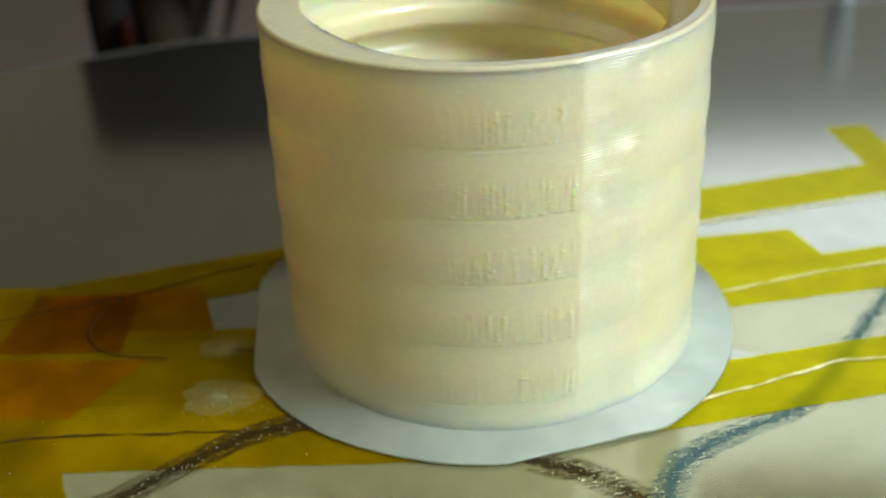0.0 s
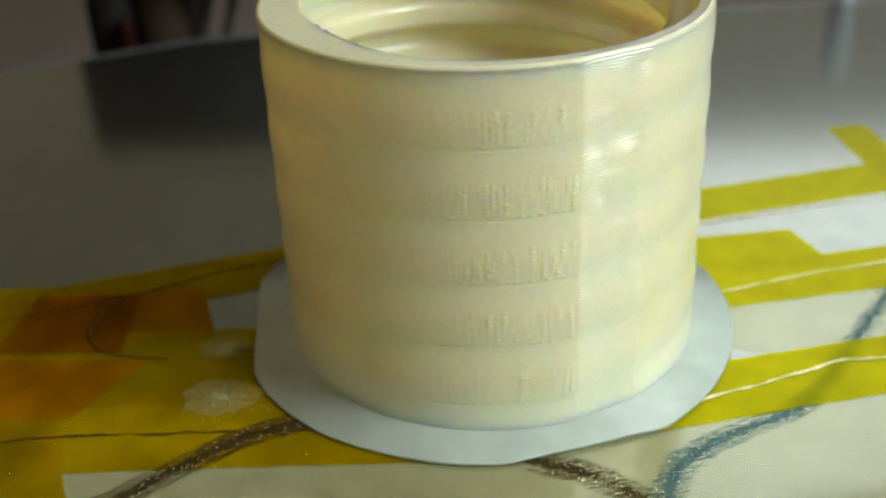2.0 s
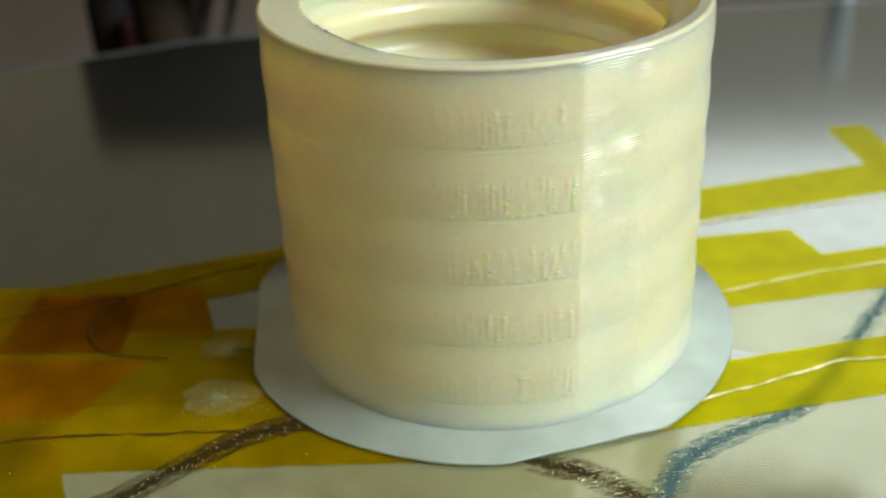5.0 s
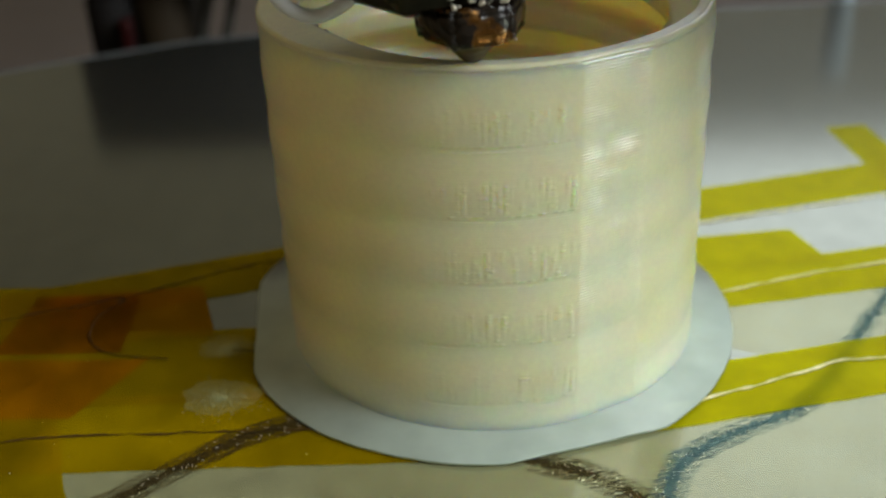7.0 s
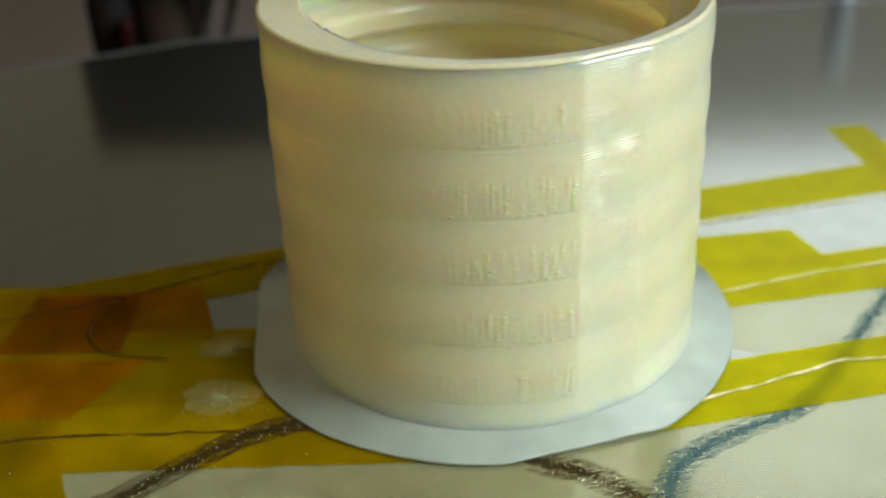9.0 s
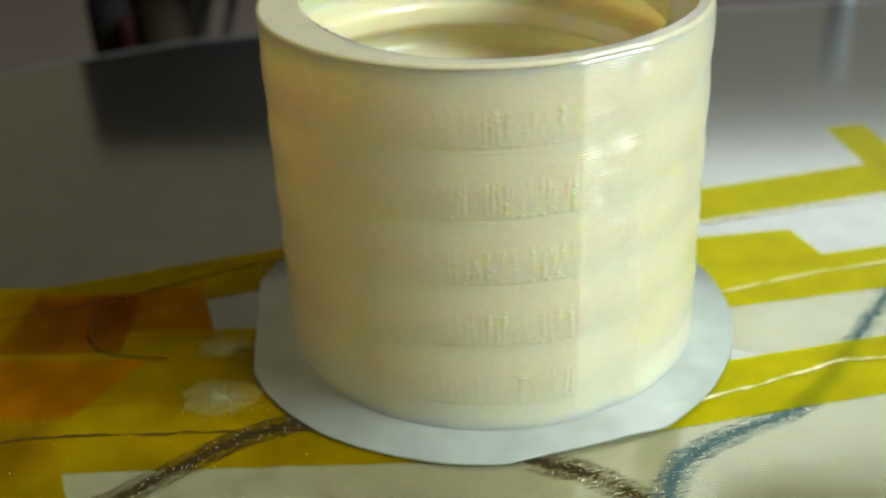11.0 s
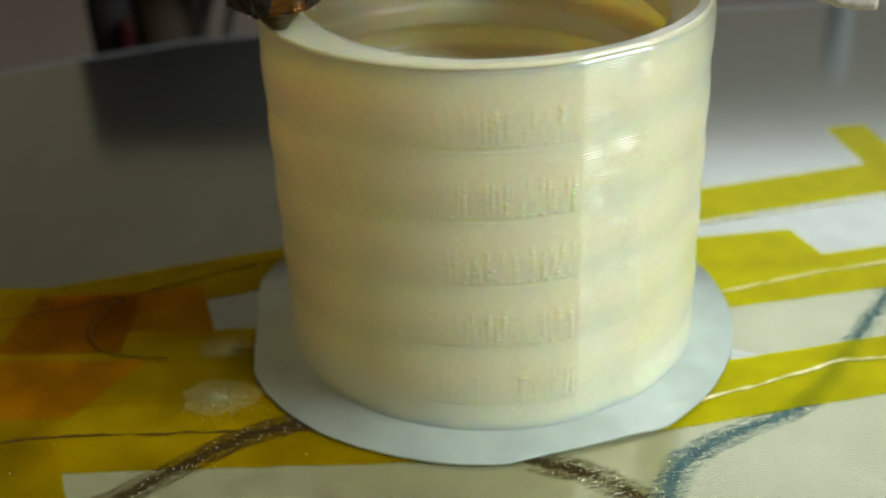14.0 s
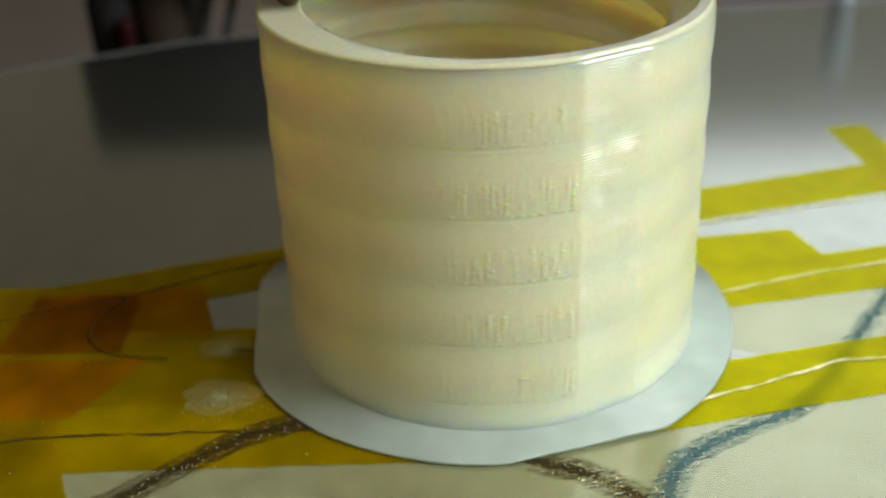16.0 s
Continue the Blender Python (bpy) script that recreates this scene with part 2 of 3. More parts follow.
def stroke(name, controls, width, mat, label, seed, lean=(0.97, 0.22), taper=0.0, follow=0.0):
    """A rubbed crayon line lying on the bed: a core with bristly scratches along its edges and pale grit in it."""
    pts, rnd = spline(controls, 40), random.Random(seed)
    bm = bmesh.new()
    grit = bmesh.new()
    prev = None
    for i, p in enumerate(pts):
        d = pts[min(i + 1, len(pts) - 1)] - pts[max(i - 1, 0)]
        side = Vector((-d.y, d.x, 0)).normalized()
        w = width * MM * 0.5 * (1 - taper * i / len(pts))
        a, b = w * rnd.uniform(0.15, 0.6), w * rnd.uniform(0.15, 0.6)
        row = [bm.verts.new(p + side * a), bm.verts.new(p - side * b)]
        if prev:
            bm.faces.new((prev[0], prev[1], row[1], row[0]))
        prev = row
        for k in range(6):
            q = p + side * w * rnd.uniform(-1.1, 1.1)
            way = d.normalized() if i < follow * len(pts) else Vector((lean[0], lean[1], 0))
            h = way * MM * rnd.uniform(0.15, 0.75) * width * (0.9 if i < follow * len(pts) else 0.5)
            t = Vector((-way.y, way.x, 0)) * MM * rnd.uniform(0.012, 0.035)
            lift = Vector((0, 0, 0.000004 + 0.000012 * rnd.random()))
            quad = [bm.verts.new(v + lift) for v in (q - h, q + t, q + h, q - t)]
            bm.faces.new(quad)
        if rnd.random() < 0.6:
            q = p + side * w * rnd.uniform(-0.9, 0.9) + Vector((0, 0, 0.00003))
            bmesh.ops.create_icosphere(grit, subdivisions=1, radius=rnd.uniform(0.02, 0.055) * MM, matrix=Matrix.Translation(q) @ Matrix.Diagonal((1.2, 1, 0.5, 1)))
    line = part(name, bm, mat, bed, label, smooth=False, sheet=True)
    tagged(part("grit", grit, CRUMB, line, "pale specks"), kind="stuff")


stroke("crayon_line", [(-31, -28, 0.19), (-25, -23.6, 0.19), (-20.5, -19.6, 0.19), (-17, -17, 0.19), (-12, -15.4, 0.185), (-4, -16.5, 0.16), (3, -20.2, 0.09), (6.5, -21.6, 0.01), (9.6, -24.2, 0.01), (11, -28, 0.01)], 2.1, BROWN, "rubbed dark brown crayon line", 1, follow=0.55)
stroke("crayon_line", [(11.2, -28, 0.01), (11.4, -23.3, 0.01), (13.2, -20, 0.01), (16.6, -17.6, 0.01), (21.3, -15.0, 0.01), (24, -12.5, 0.01), (26.8, -8.5, 0.01), (29.8, -4.2, 0.01), (33.4, 1.2, 0.01), (40, 12, 0.01)], 2.2, BLUE, "rubbed pale blue crayon line", 2, taper=0.5)


# ---- amber tape ----
TAPE_Z = [0.03]


def tape(a, b, width, label, mat, cut_a=0.0, cut_b=0.0, creases=()):
    """A strip from a to b on the bed (millimetres); cut_a, cut_b slant its ends; creases: lines of (share of the length, offset) and a thickness."""
    a, b = Vector((*a, 0)), Vector((*b, 0))
    z = TAPE_Z[0]
    TAPE_Z[0] += 0.012
    d = (b - a).normalized()
    s = Vector((-d.y, d.x, 0)) * width / 2
    rnd = random.Random(int(z * 2000))
    n = 40
    bm = bmesh.new()
    prev = None
    for i in range(n + 1):
        f = i / n
        wav = [rnd.uniform(-0.06, 0.06) for _ in range(2)]
        up = a.lerp(b, f) + s * (1 + wav[0] * 0.3) + d * (cut_a * (1 - f) + cut_b * f)
        lo = a.lerp(b, f) - s * (1 + wav[1] * 0.3) - d * (cut_a * (1 - f) + cut_b * f)
        row = [bm.verts.new((v + Vector((0, 0, z))) * MM) for v in (up, up.lerp(lo, 0.5), lo)]
        if prev:
            for k in (0, 1):
                bm.faces.new((prev[k], prev[k + 1], row[k + 1], row[k]))
        prev = row
    strip = part("tape_strip", bm, mat, None, sheet=True)
    tagged(strip, label, "tape", "amber tape strips on the bed")
    for line, r in creases:
        pts = []
        for k in range(41):
            f = line[0][0] + (line[-1][0] - line[0][0]) * k / 40
            off = float(np.interp(f, [q[0] for q in line], [q[1] for q in line])) + 0.012 * math.sin(k * 0.9) + rnd.uniform(-0.016, 0.016)
            pts.append((a.lerp(b, f) + s * off + Vector((0, 0, z + 0.05))) * MM)
        part("crease", tube(pts, r * 0.5 * MM, 6, wobble=0.7, seed=int(z * 2000)), GLINT_CREASE if mat is TAPE else OLD_CREASE, strip, "raised wrinkle with its glint and shade set by colour")
    return strip


YELLOW = "clear amber yellow tape strip stuck on the bed"
OLD = "scorched amber brown tape strip stuck on the bed"
# the pale line off the lower edge draws a whitish film border
tape((13.8, 16.5), (51.8, 27.0), 6.4, YELLOW, TAPE, creases=((((0.1, -1.2), (0.9, -1.2)), 0.11),))
tape((40.35, 37.2), (42.2, 23.5), 4.5, "short piece of yellow tape crossing a strip", TAPE)
tape((8, 7.0), (29.1, 9.9), 5.9, "short yellow tape piece with a cut end", TAPE, 0.3, -0.6)
tape((6, -0.3), (50, 8.7), 6.6, YELLOW, TAPE, creases=((((0.25, -0.35), (0.4, -0.13), (0.5, 0.06), (0.66, 0.16), (0.95, 0.3)), 0.17),))
tape((1.9, -15.95), (47.9, -4.95), 6.8, YELLOW, TAPE, creases=((((0.2, -0.36), (0.28, -0.24), (0.38, -0.07), (0.49, 0.19), (0.54, 0.33), (0.62, 0.17), (0.8, 0.2)), 0.21),))
tape((-56, -4.6), (-12, 9.9), 6.9, OLD, AMBER, creases=((((0.25, -0.3), (0.54, -0.25), (0.66, 0.06), (0.74, 0.29), (0.9, 0.36)), 0.13),))
tape((-56, -2.5), (-24, 0.2), 8.0, OLD, SCORCHED, 1.5, -1.0)
tape((-56, -9.0), (-12, -7.6), 10.0, OLD, AMBER)
tape((-58, -17.2), (2, -15.6), 8.8, OLD, AMBER, creases=((((0.3, -0.1), (0.38, -0.2), (0.45, -0.1), (0.85, -0.12)), 0.13),))
tape((-44.6, 4.5), (-27.4, -38.5), 9.0, "amber tape strip laid across the others", AMBER, 1.9)
tape((-40, -1.8), (-30.2, -1.6), 9.0, "small patch of dark brown tape over other strips", DARK_TAPE, 0.4, -0.3)
tape((-50, -10.9), (-29.2, -11.0), 7.6, "scorched orange tape piece with a slanting end over other strips", SCORCHED, 0.4, 1.9)


def glue_patch(x, y, rx, ry, z, seed):
    rnd = random.Random(seed)
    pts = []
    for k in range(48):
        u = 2 * math.pi * k / 48
        w = 1 + 0.08 * math.sin(3 * u + seed) + 0.05 * math.sin(7 * u) + rnd.uniform(-0.04, 0.04)
        pts.append((x + rx * w * math.cos(u), y + ry * w * math.sin(u)))
    smear = tagged(new("glue_residue"), "whitish dried glue smear on the tape", "glue", "glue smears")
    thin = bmesh.new()
    thin.faces.new([thin.verts.new((a * MM, b * MM, z * MM)) for a, b in pts])
    part("film_layer", thin, THIN_GLUE, smear, smooth=False, sheet=True)
    bm = bmesh.new()
    for k in range(650):
        u, d = rnd.uniform(0, 2 * math.pi), abs(rnd.gauss(0, 0.5))
        cx, cy, r = x + rx * d * math.cos(u) + 0.2, y + ry * d * math.sin(u) - 0.2, rnd.uniform(0.03, 0.13)
        turn = rnd.uniform(0, 6)
        bm.faces.new([bm.verts.new(((cx + r * rnd.uniform(0.6, 1.2) * math.cos(turn + q * 1.047)) * MM, (cy + r * rnd.uniform(0.6, 1.2) * math.sin(turn + q * 1.047)) * MM, (z + 0.003 + 0.003 * rnd.random()) * MM)) for q in range(6)])
    tagged(part("fleck_layer", bm, GLUE, smear, "whitish dried flecks", smooth=False, sheet=True), kind="stuff")


def glue_haze(x, y, rx, ry, z=0.006):
    """A wide thin film of old glue rubbed over the bed under the tapes."""
    bm = bmesh.new()
    ring = [2 * math.pi * k / 96 for k in range(96)]
    bm.faces.new([bm.verts.new(((x + rx * math.cos(u)) * MM, (y + ry * (1 + 0.05 * math.sin(5 * u)) * math.sin(u)) * MM, z * MM)) for u in ring])
    tagged(part("glue_haze", bm, HAZE, None, smooth=False, sheet=True), "thin dull film of old glue rubbed on the bed", "glue", "glue smears")


glue_haze(4, -27, 60, 17.5)
glue_haze(36, -2.5, 22, 7.0, 0.009)
glue_patch(-20.4, -12.4, 3.0, 2.2, 0.19, 1)
glue_patch(-21.3, -5.6, 2.3, 1.7, 0.19, 2)


def strand():
    """A stray dark thread of plastic lying on the tape in two pieces."""
    t = tagged(new("plastic_strand"), "thin dark burnt plastic thread stuck on tape", "strand")
    part("loop", tube(spline([(-31.9, 1.5, 0.22), (-33.2, -0.7, 0.24), (-33.1, -3.8, 0.23), (-31.4, -6.0, 0.22), (-28.6, -6.9, 0.22), (-25.6, -7.3, 0.21)]), 0.05 * MM, 6, wobble=0.3, seed=4), OLD_CREASE, t)
    part("loose_end", tube(spline([(-20.6, -6.3, 0.25), (-19.4, -6.4, 0.3), (-18.4, -6.5, 0.25)]), 0.05 * MM, 6), OLD_CREASE, t)
    # small bump put in where a glint sits at the loop's end
    bm = bmesh.new()
    bmesh.ops.create_icosphere(bm, subdivisions=2, radius=0.2 * MM, matrix=Matrix.Translation((-0.0320, 0.0018, 0.0002)) @ Matrix.Diagonal((1.6, 0.9, 0.6, 1)))
    part("glint_bump", bm, OLD_CREASE, t, "small bump put in for a glint")


strand()


def dust():
    """Fine grit strewn over bed and tape."""
    for label, mat, seed, count in (("pale fine plastic dust on the bed", CRUMB, 21, 110), ("dark burnt specks on the bed", SOOT, 22, 26)):
        rnd, bm = random.Random(seed), bmesh.new()
        for k in range(count):
            x, y = rnd.uniform(-38, 30), rnd.uniform(-25, -13) if k % 3 else rnd.uniform(-25, 12)
            if math.hypot(x, y) < 21.5:
                continue
            bmesh.ops.create_icosphere(bm, subdivisions=1, radius=rnd.uniform(0.012, 0.038) * MM, matrix=Matrix.Translation((x * MM, y * MM, 0.00018)))
        tagged(part("dust", bm, mat), label, "dust", kind="stuff")


dust()


# ---- the printed part: faceted cup with an inside thread ----
R_OUT, H, LAYER, PITCH = 16.3, 27.2, 0.19, 4.82
TURN = 0.274


def outer_radius(th, z):
    """A round wall with one flat facet, swelling slightly with the thread behind it."""
    u = (th - math.radians(-69)) % (2 * math.pi)
    flat = math.radians(18)
    facet = R_OUT + (0.03 + R_OUT * (math.cos(flat / 2) / math.cos(u - flat / 2) - 1) if u < flat else 0.03 * max(0.0, 1 - (u - flat) / 1.2))
    band = math.cos(2 * math.pi * (z / PITCH - th / (2 * math.pi) + TURN - 0.5))
    return facet + 0.045 * (band - 0.5 * max(0.0, -band) ** 4)


def inner_radius(th, z):
    """Thread crests stand in from the wall."""
    f = (z / PITCH - th / (2 * math.pi) + TURN) % 1.0
    f = abs(f - 0.5) * 2
    crest = min(1.0, max(0.0, (0.667 - f) / 0.333))
    return 15.25 - 2.1 * crest * crest * (3 - 2 * crest)


def cup_wall(name, z0, z1, parent, label="", mat=PLASTIC):
    segs = 720
    layers = max(1, round((z1 - z0) / LAYER))
    proud = 0.012 if mat is FRESH else 0.0
    bm = bmesh.new()
    rnd = random.Random(7)
    angles = [2 * math.pi * k / segs for k in range(segs)]
    rows = []
    for i in range(layers):
        shift, ragged = rnd.uniform(-0.0025, 0.0025), rnd.uniform(-0.016, 0.016)
        for step in range(5):
            part_z = (step + 0.25) / 5
            groove = -0.047 * (2 * part_z - 1) ** 4 - 0.006 * (2 * part_z - 1) ** 2
            z = z0 + (i + part_z) * LAYER * ((z1 - z0) / (layers * LAYER))
            if z > z1 - 0.28:
                continue
            ring = []
            for k, th in enumerate(angles):
                deg = (math.degrees(th) + 180) % 360 - 180
                rough = 0.75 + 0.012 * (H - z) + 1.2 * noise.noise(Vector((th * 9, z * 0.7, 2.0))) if -69 < deg < -51 else 0.16
                r = outer_radius(th, z) + groove * max(0.15, rough) + shift + proud
                g = (z / PITCH - 0.46) % 1.0
                if 0.03 < g < 0.09 and -108 < deg < -69.5:
                    r -= 0.032 * max(0.0, 0.6 + noise.noise(Vector((th * 3, z, 1.0))))
                if abs(deg) < 25 or abs(deg) > 155:
                    r += 0.03 * noise.noise(Vector((th * 2.0, z * 2.3, 8.0))) + ragged
                if -112 < deg < -69.5:
                    f = (z / PITCH - 0.46) % 1.0
                    turn_no = int(z / PITCH + 0.54)
                    fade = min(1.0, max(0.0, deg + 112) / 30)
                    lumps = 0.55 + 0.9 * max(-0.4, noise.noise(Vector((k * 0.3, z * 5.0, 6.0))))
                    if 0.12 < f < 0.66:
                        streak = max(0.0, noise.noise(Vector((k * 0.68, z * 0.35, 3.0 + turn_no * 7))) - 0.06)
                        r += 0.30 * fade * streak * lumps * min(1.0, (f - 0.12) / 0.04) * min(1.0, (0.66 - f) / 0.1)
                    elif 0.08 < f < 0.12:
                        r += 0.18 * fade * max(0.0, noise.noise(Vector((k * 0.41, turn_no * 5.0, 9.0))) + 0.02)
                ring.append(bm.verts.new((r * math.cos(th) * MM, r * math.sin(th) * MM, z * MM)))
            rows.append(ring)
    inside = []
    count = max(2, int((z1 - z0) / 0.3) + 1)
    for i in range(count):
        z = z1 - (z1 - z0) * i / (count - 1)
        inside.append([bm.verts.new((inner_radius(th, z) * math.cos(th) * MM, inner_radius(th, z) * math.sin(th) * MM, z * MM)) for th in angles])
    # rounded top edge
    curve = [[bm.verts.new(((outer_radius(th, z1) + proud - inset) * math.cos(th) * MM, (outer_radius(th, z1) + proud - inset) * math.sin(th) * MM, (z1 - drop) * MM)) for th in angles] for inset, drop in ((0.02, 0.24), (0.07, 0.13), (0.16, 0.05), (0.28, 0.01), (0.40, 0.0))]
    top_rings = []
    for i in range(1, 14):
        ring = []
        for th in angles:
            a, b = outer_radius(th, z1) + proud - 0.40, inner_radius(th, z1)
            r = a + (b - a) * i / 14
            dip = (0.06 if i % 2 else 0.0) + 0.03 * noise.noise(Vector((r * math.cos(th) * 1.6, r * math.sin(th) * 1.6, 4.0)))
            ring.append(bm.verts.new((r * math.cos(th) * MM, r * math.sin(th) * MM, (z1 - dip) * MM)))
        top_rings.append(ring)
    rows = rows + curve + top_rings + inside
    for q, w in zip(rows, rows[1:] + rows[:1]):
        for k in range(segs):
            bm.faces.new((q[k], q[(k + 1) % segs], w[(k + 1) % segs], w[k]))
    return part(name, bm, mat, parent, label)


cup = tagged(new("printed_cup"), "cream translucent printed plastic cup with inside thread on the bed", "3d print")
cup_wall("wall", 0.3, H - LAYER - 0.05, cup)
cup.location = (0, -0.0009, 0)
top_layer = cup_wall("top_layer", H - LAYER - 0.16, H, cup, "freshly laid pale top layer", FRESH)


def brim_and_floor():
    """A thin skirt of plastic with an uneven, partly trimmed outline."""
    pts = []
    for k in range(120):
        u = 2 * math.pi * k / 120
        r = 20.55 + 0.35 * math.cos(u - math.radians(-115)) + 0.10 * math.sin(5 * u) - 1.1 * max(0.0, math.cos(u - math.radians(30))) ** 2
        for ang, dist in ((-172, 19.5), (-72, 19.95)):
            c = math.cos(u - math.radians(ang))
            if c > 0.3:
                r = min(r, dist / c)
        pts.append((r * math.cos(u), r * math.sin(u)))
    pts = [(x * (1 + 0.004 * noise.noise(Vector((x * 0.5, y * 0.5, 0)))), (y + 0.9) * (1 + 0.006 * noise.noise(Vector((x * 0.45, y * 0.45, 5))))) for x, y in pts]
    part("brim", prism(pts, 0.185, 0.38, 0.08), BRIM, cup, "thin bluish white skirt with a trimmed edge")
    disc = [(15.2 * math.cos(2 * math.pi * k / 96), 15.2 * math.sin(2 * math.pi * k / 96)) for k in range(96)]
    part("cup_floor", prism(disc, 0.53, 2.0), PLASTIC, cup)


brim_and_floor()


# ---- the print head ----
def ring_solid(profile, sides, twist=0.0):
    """Lathe: profile of (radius, z) in millimetres with that many sides."""
    bm = bmesh.new()
    rings = [[bm.verts.new((r * math.cos(twist + 2 * math.pi * k / sides) * MM, r * math.sin(twist + 2 * math.pi * k / sides) * MM, z * MM)) for k in range(sides)] for r, z in profile]
    for q, w in zip(rings, rings[1:]):
        for k in range(sides):
            bm.faces.new((q[k], q[(k + 1) % sides], w[(k + 1) % sides], w[k]))
    bm.faces.new(rings[0][::-1]), bm.faces.new(rings[-1])
    return bm


def lump(centres, seed):
    """One uneven skin drawn over balls (x, y, z, radius) in millimetres."""
    bm, shift = bmesh.new(), Vector((seed * 3.7, seed * 1.9, 0))
    for x, y, z, r in centres:
        bmesh.ops.create_icosphere(bm, subdivisions=1, radius=r * MM, matrix=Matrix.Translation(Vector((x, y, z)) * MM))
    hull = bmesh.ops.convex_hull(bm, input=bm.verts)
    bmesh.ops.delete(bm, geom=[v for v in bm.verts if not v.link_faces or v in hull["geom_interior"]], context="VERTS")
    outer = {f for f in hull["geom"] if isinstance(f, bmesh.types.BMFace)}
    bmesh.ops.delete(bm, geom=[f for f in bm.faces if f not in outer], context="FACES")
    for k in range(2):
        bmesh.ops.subdivide_edges(bm, edges=list(bm.edges), cuts=1, use_grid_fill=True)
    middle = sum((v.co for v in bm.verts), Vector()) / len(bm.verts)
    for v in bm.verts:
        v.co += (v.co - middle) * (0.16 * noise.noise(v.co * 1300 + shift) + 0.08 * noise.noise(v.co * 3300 + shift))
    return bm


def print_head():
    """Its origin is the tip of the nozzle."""
    head = tagged(new("extruder"), "scorched dark hot end with brass nozzle and white wires", "extruder")
    tip = part("nozzle_tip", ring_solid([(0.35, 0), (0.5, 0.05), (1.75, 1.35), (1.9, 1.6)], 32), TIP, head, "sooty tapered brass nozzle tip")
    hexa = ring_solid([(2.6, 1.45), (3.3, 1.8), (3.4, 2.2), (3.4, 3.7), (3.2, 3.95), (2.4, 4.0)], 6, math.radians(14))
    bmesh.ops.bevel(hexa, geom=list(hexa.edges), offset=0.3 * MM, segments=2, affect="EDGES")
    bmesh.ops.subdivide_edges(hexa, edges=list(hexa.edges), cuts=3, use_grid_fill=True)
    for v in hexa.verts:
        v.co *= 1 + 0.05 * noise.noise(v.co * 900) + 0.025 * noise.noise(v.co * 2600)
    part("nozzle_hexagon", hexa, BRASS, head, "scorched hexagonal brass nozzle body")
    blobs = random.Random(12)
    crust = []
    for k in range(12):
        u = math.radians(blobs.uniform(170, 258))
        crust.append((2.75 * math.cos(u), 2.75 * math.sin(u), blobs.uniform(2.1, 3.7), blobs.uniform(0.45, 0.7)))
    part("burnt_crust", lump(crust, 1), SOOT, head, "glossy black burnt plastic crust")
    drops, rnd_drop = bmesh.new(), random.Random(15)
    for k in range(9):
        u = math.radians(rnd_drop.uniform(215, 350))
        r = rnd_drop.uniform(2.0, 3.3)
        bmesh.ops.create_icosphere(drops, subdivisions=2, radius=rnd_drop.uniform(0.04, 0.1) * MM, matrix=Matrix.Translation(Vector((r * math.cos(u), r * math.sin(u), 1.15 + 0.3 * r * 0.6)) * MM))
    part("melted_droplets", drops, CRUMB, head, "tiny shiny plastic droplets")
    block = box(-0.0055, 0.0090, -0.0028, 0.0105, 0.0041, 0.0165, 0.0006)
    bmesh.ops.rotate(block, cent=(0, 0, 0), matrix=Matrix.Rotation(math.radians(20), 3, "Z"), verts=block.verts)
    part("heater_block", block, SOOT, head, "blackened metal heater block")
    part("heat_break", ring_solid([(3.0, 16.4), (3.0, 22), (8, 22.2), (8, 24), (5, 24.2), (5, 26), (8, 26.2), (8, 28), (5, 28.2), (5, 30), (8, 30.2), (8, 46)], 32), GREYROD, head)
    # unseen carrier plate, added so that the head shades the cup's inside
    part("shade_plate", ring_solid([(19, 26), (20, 26.5), (20, 30.5), (19, 31)], 6, math.radians(10)), BLACK, head, "unseen dark carrier plate added to shade the cup", smooth=False)
    # unseen box added out of view to block light from the cup's right wall
    part("shade_box", box(0.024, 0.050, -0.006, 0.010, 0.012, 0.036, 0.001), BLACK, head, "unseen dark box added to shade the right of the cup")
    spots = random.Random(9)
    clump = [(-7.6 + 4.6 * k / 9, 0.5 - 1.9 * k / 9 + spots.uniform(-0.3, 0.3), 4.7 - 0.9 * k / 9 + spots.uniform(-0.2, 0.2), spots.uniform(0.5, 0.85)) for k in range(10)]
    part("burnt_lump", lump(clump, 2), SOOT, head, "burnt black plastic stuck to the block")
    rnd = random.Random(3)
    turn = Matrix.Rotation(math.radians(20), 3, "Z")
    for k in range(56):
        x = -2.2 + 10.0 * rnd.random() ** 1.2
        at = turn @ Vector((x, -2.85 - 0.1 * rnd.random(), 4.2 + 0.9 * rnd.random() ** 3))
        bm = bmesh.new()
        bmesh.ops.create_icosphere(bm, subdivisions=1, radius=rnd.uniform(0.06, 0.19) * MM, matrix=Matrix.Translation(at * MM))
        part("crumb", bm, CRUMB, head)
    part("white_wire", tube(spline([(-12.6, 1.5, 9.4), (-11.8, 0.3, 5.4), (-10.9, 0, 3.75), (-9.2, 0, 3.0), (-7.3, 0.2, 3.7), (-5.9, 0.8, 5.4), (-4.8, 2.5, 9.4)]), 0.44 * MM, 14), WIRE, head, "white sleeved heater wire in a loop")
    part("braided_cord", tube(spline([(24, 4, 10.3), (28.5, 1.5, 4.9), (31.8, 0, 2.8), (34, -0.5, 1.8), (36.5, -1, 1.0), (38.3, -1.1, 0.9)]), 0.42 * MM, 14, wobble=0.15, seed=5), CORD, head, "frayed off-white braided cord")
    return head


head = print_head()


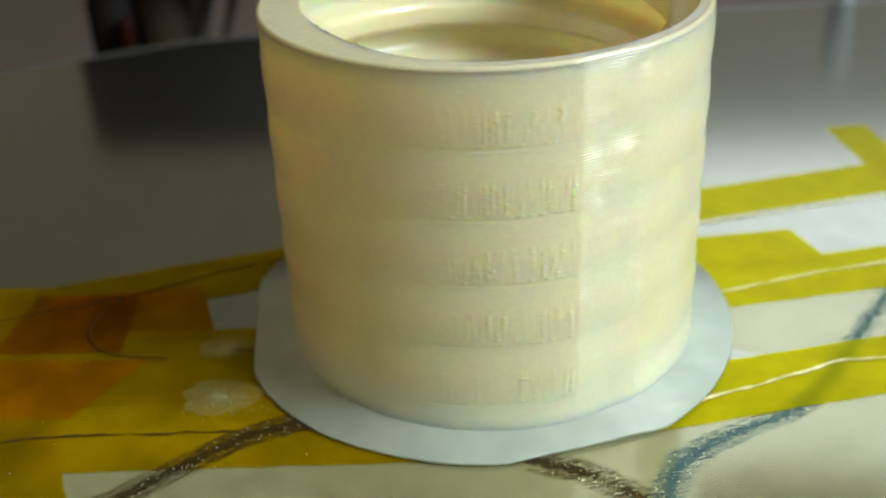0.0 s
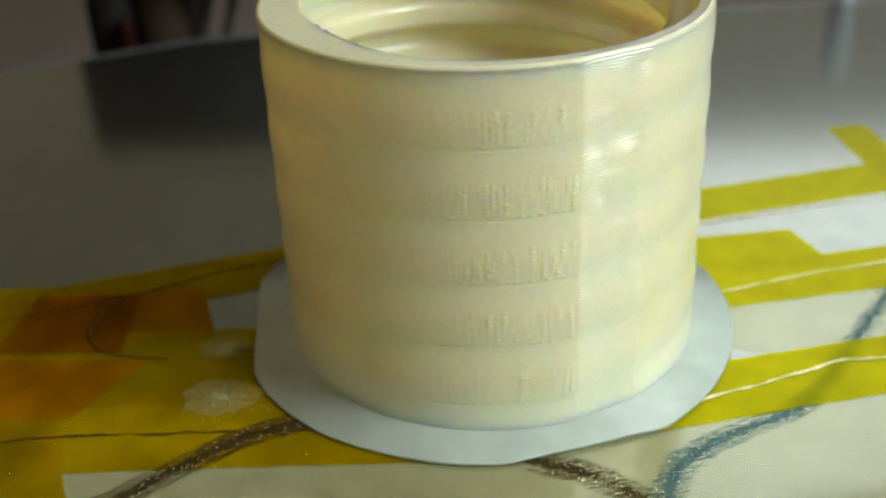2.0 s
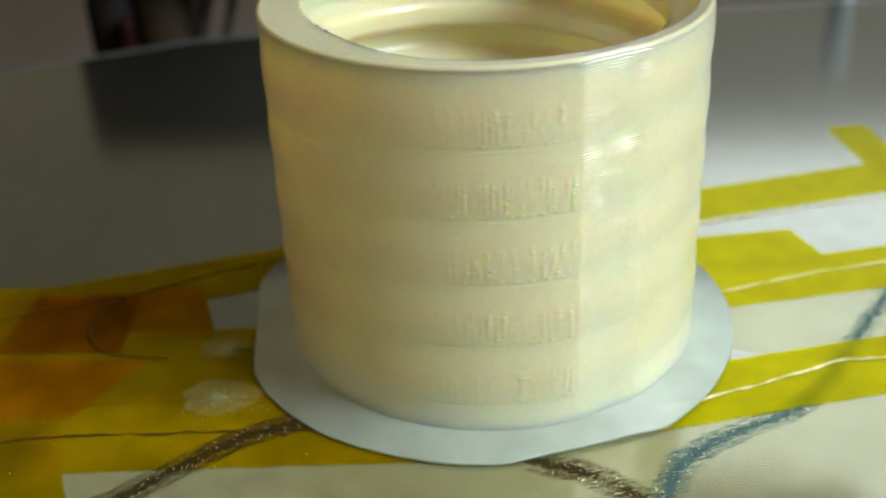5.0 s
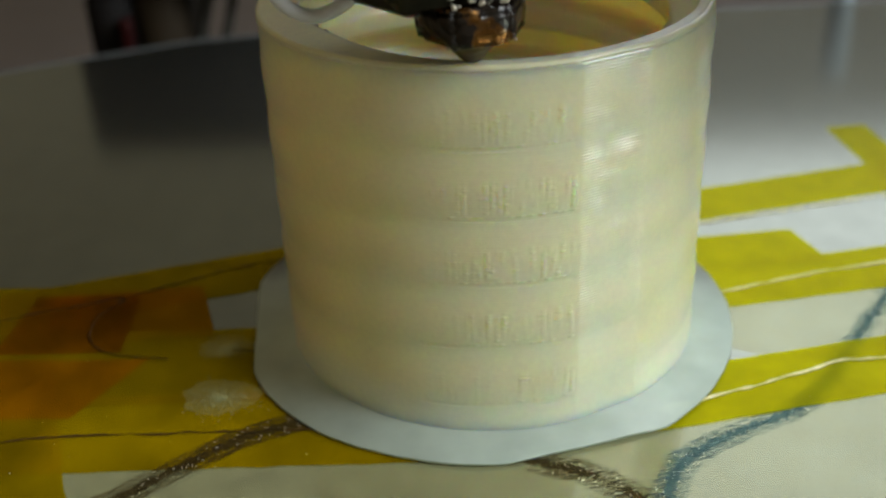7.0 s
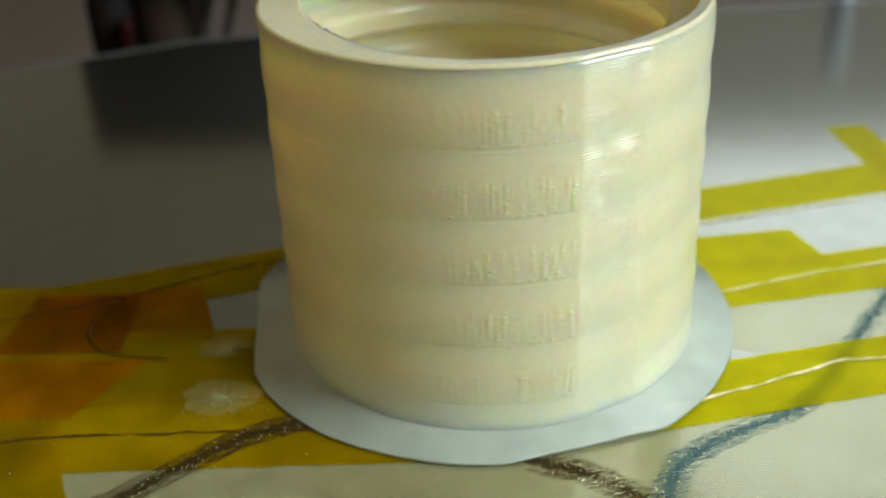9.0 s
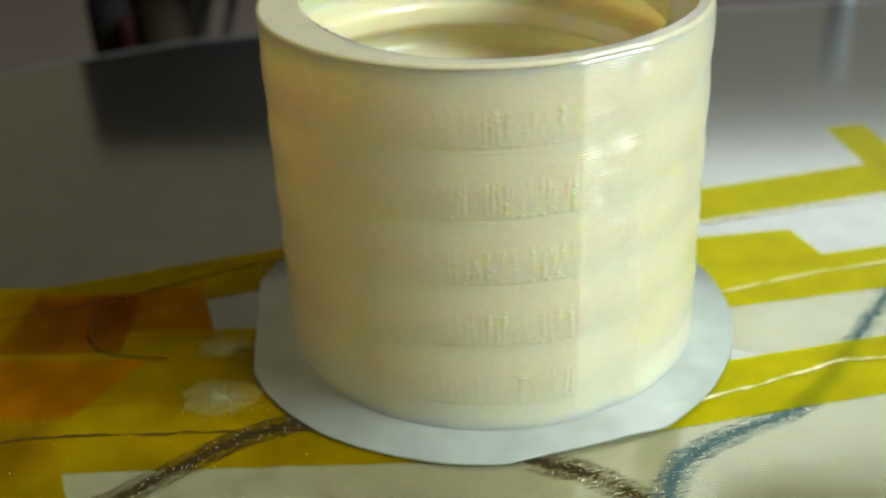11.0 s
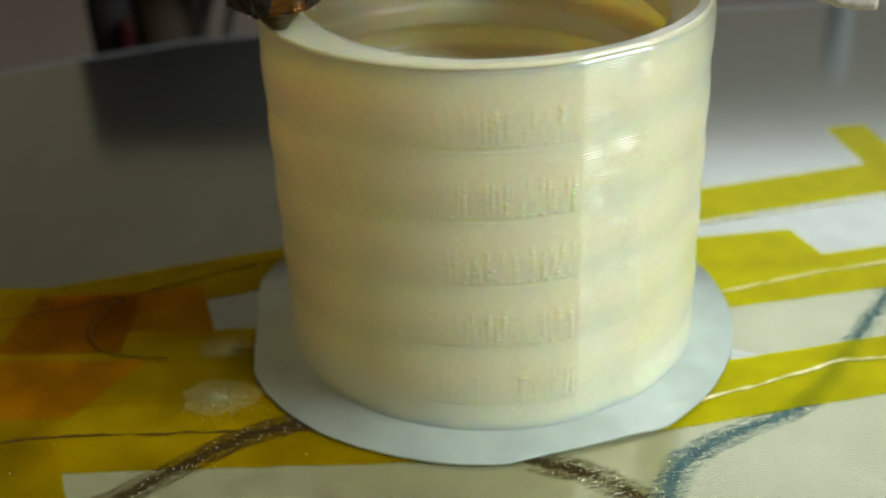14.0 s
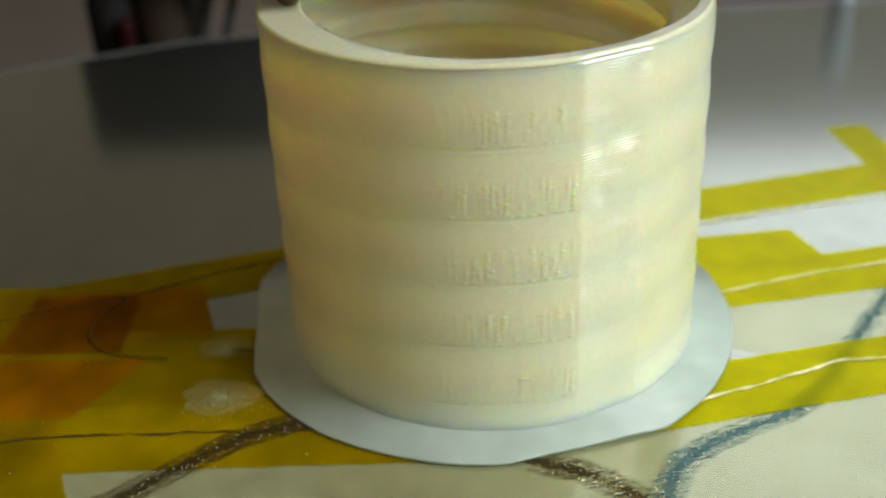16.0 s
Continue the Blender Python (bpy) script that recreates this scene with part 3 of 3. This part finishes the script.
# ---- things behind the bed ----
def frame_post():
    post = tagged(new("frame_post"), "black printer frame upright behind the bed", "printer frame")
    part("upright", box(-0.0672, -0.0600, 0.100, 0.12, -0.07, 0.0008, 0.001), BLACK, post)
    part("side_panel", box(-0.0598, -0.0515, 0.102, 0.12, -0.07, 0.0008, 0.001), DARK_BROWN, post, "dark brown panel")
    part("crossbar", box(-0.070, -0.030, 0.100, 0.115, 0.001, 0.028, 0.001), BLACK, post)
    part("red_wire", tube(spline([(-60, 98.5, -66), (-59.5, 98.2, -40), (-60.5, 98.4, -20), (-60, 98.6, -3)]), 0.0011), RED, post, "dark red wire")


frame_post()


def rod(name, a, b, r, mat, label):
    tagged(part(name, tube([Vector(a) * MM, Vector(b) * MM], r * MM, 16), mat), label, "rod", "printer rods")


rod("diagonal_rod", (-68, 106, -69.5), (-38.5, 112, 30), 0.9, ROD, "dark slanting printer rod behind the bed")
rod("diagonal_rod", (-63, 106, -69.5), (-34.5, 112, 30), 0.9, ROD, "dark slanting printer rod behind the bed")
rod("upright_rod", (62, 110, -69.5), (62, 110, 20.5), 2.2, GREYROD, "blue-grey upright steel rod behind the bed")


def motions():
    rows = [(0.0, 0.0, 15.6), (0.2, -7.76, 13.6), (0.4, -13.77, 6.6), (0.5, -15.13, -4.57), (0.6, -14.0, -9.18), (0.7, -10.75, -12.86), (0.8, -6.55, -15.17), (0.9, -7.94, -14.73), (1.0, -4.52, -15.87), (1.1, 0.18, -16.48), (1.2, 3.56, -16.46), (1.3, 6.99, -16.04), (1.4, 10.27, -14.75), (1.5, 12.59, -12.89), (1.6, 14.47, -9.41), (1.8, 13.94, 4.91), (2.04, 10.14, 10.55), (2.28, 4.35, 13.94), (2.52, -2.3, 14.42), (2.76, -8.5, 11.89), (3.0, -13.02, 6.85), (3.2, -15.72, -5.45), (3.3, -14.74, -8.37), (3.4, -12.53, -11.45), (3.5, -10.63, -13.2), (3.6, -8.02, -14.62), (3.7, -8.72, -12.25), (3.8, -10.5, -9.75), (3.9, -12.33, -6.96), (4.0, -13.59, -3.21), (4.1, -12.12, 8.1), (4.3, -8.73, 12.1), (5.0, -7.27, 13.6), (5.5, -14.36, 5.6), (5.8, -15.47, -3.32), (6.05, -13.03, -9.73), (6.3, -7.37, -14.03), (6.5, -5.9, -15.02), (6.8, -2.79, -15.81), (7.0, -0.79, -16.18), (7.5, 4.49, -16.34), (8.0, 9.85, -14.61), (8.2, 12.69, -12.44), (8.3, 14.44, -9.41), (8.4, 14.88, -8.28), (8.5, 15.32, -6.72), (8.6, 15.56, -4.48), (8.8, 14.84, 3.1), (9.35, 12.26, 8.06), (10.0, 9.12, 11.42), (10.65, 5.14, 13.67), (11.3, 0.7, 14.58), (11.95, -3.8, 14.09), (12.6, -7.96, 12.24), (13.2, -14.24, -2.86), (13.5, -13.99, -5.76), (14.0, -13.51, -8.73), (14.5, -12.24, -10.78), (15.0, -10.75, -12.29), (15.3, -9.13, -13.33), (15.5, -7.8, -14.0), (15.6, -9.52, -12.41), (15.7, -10.53, -11.17), (15.8, -11.58, -9.17), (15.9, -12.86, -5.74), (16.0, -13.72, -3.02)]
    walk(head, [(t, pose(x * MM, y * MM, H * MM)) for t, x, y in rows])
    walk(top_layer, [(0.0, pose(0, 0, -0.00008)), (1.6, pose(0, 0, -0.00004)), (6.3, pose(0, 0, -0.00002)), (8.4, pose(0, 0, 0.00007)), (16.0, pose(0, 0, 0.00008))])


motions()
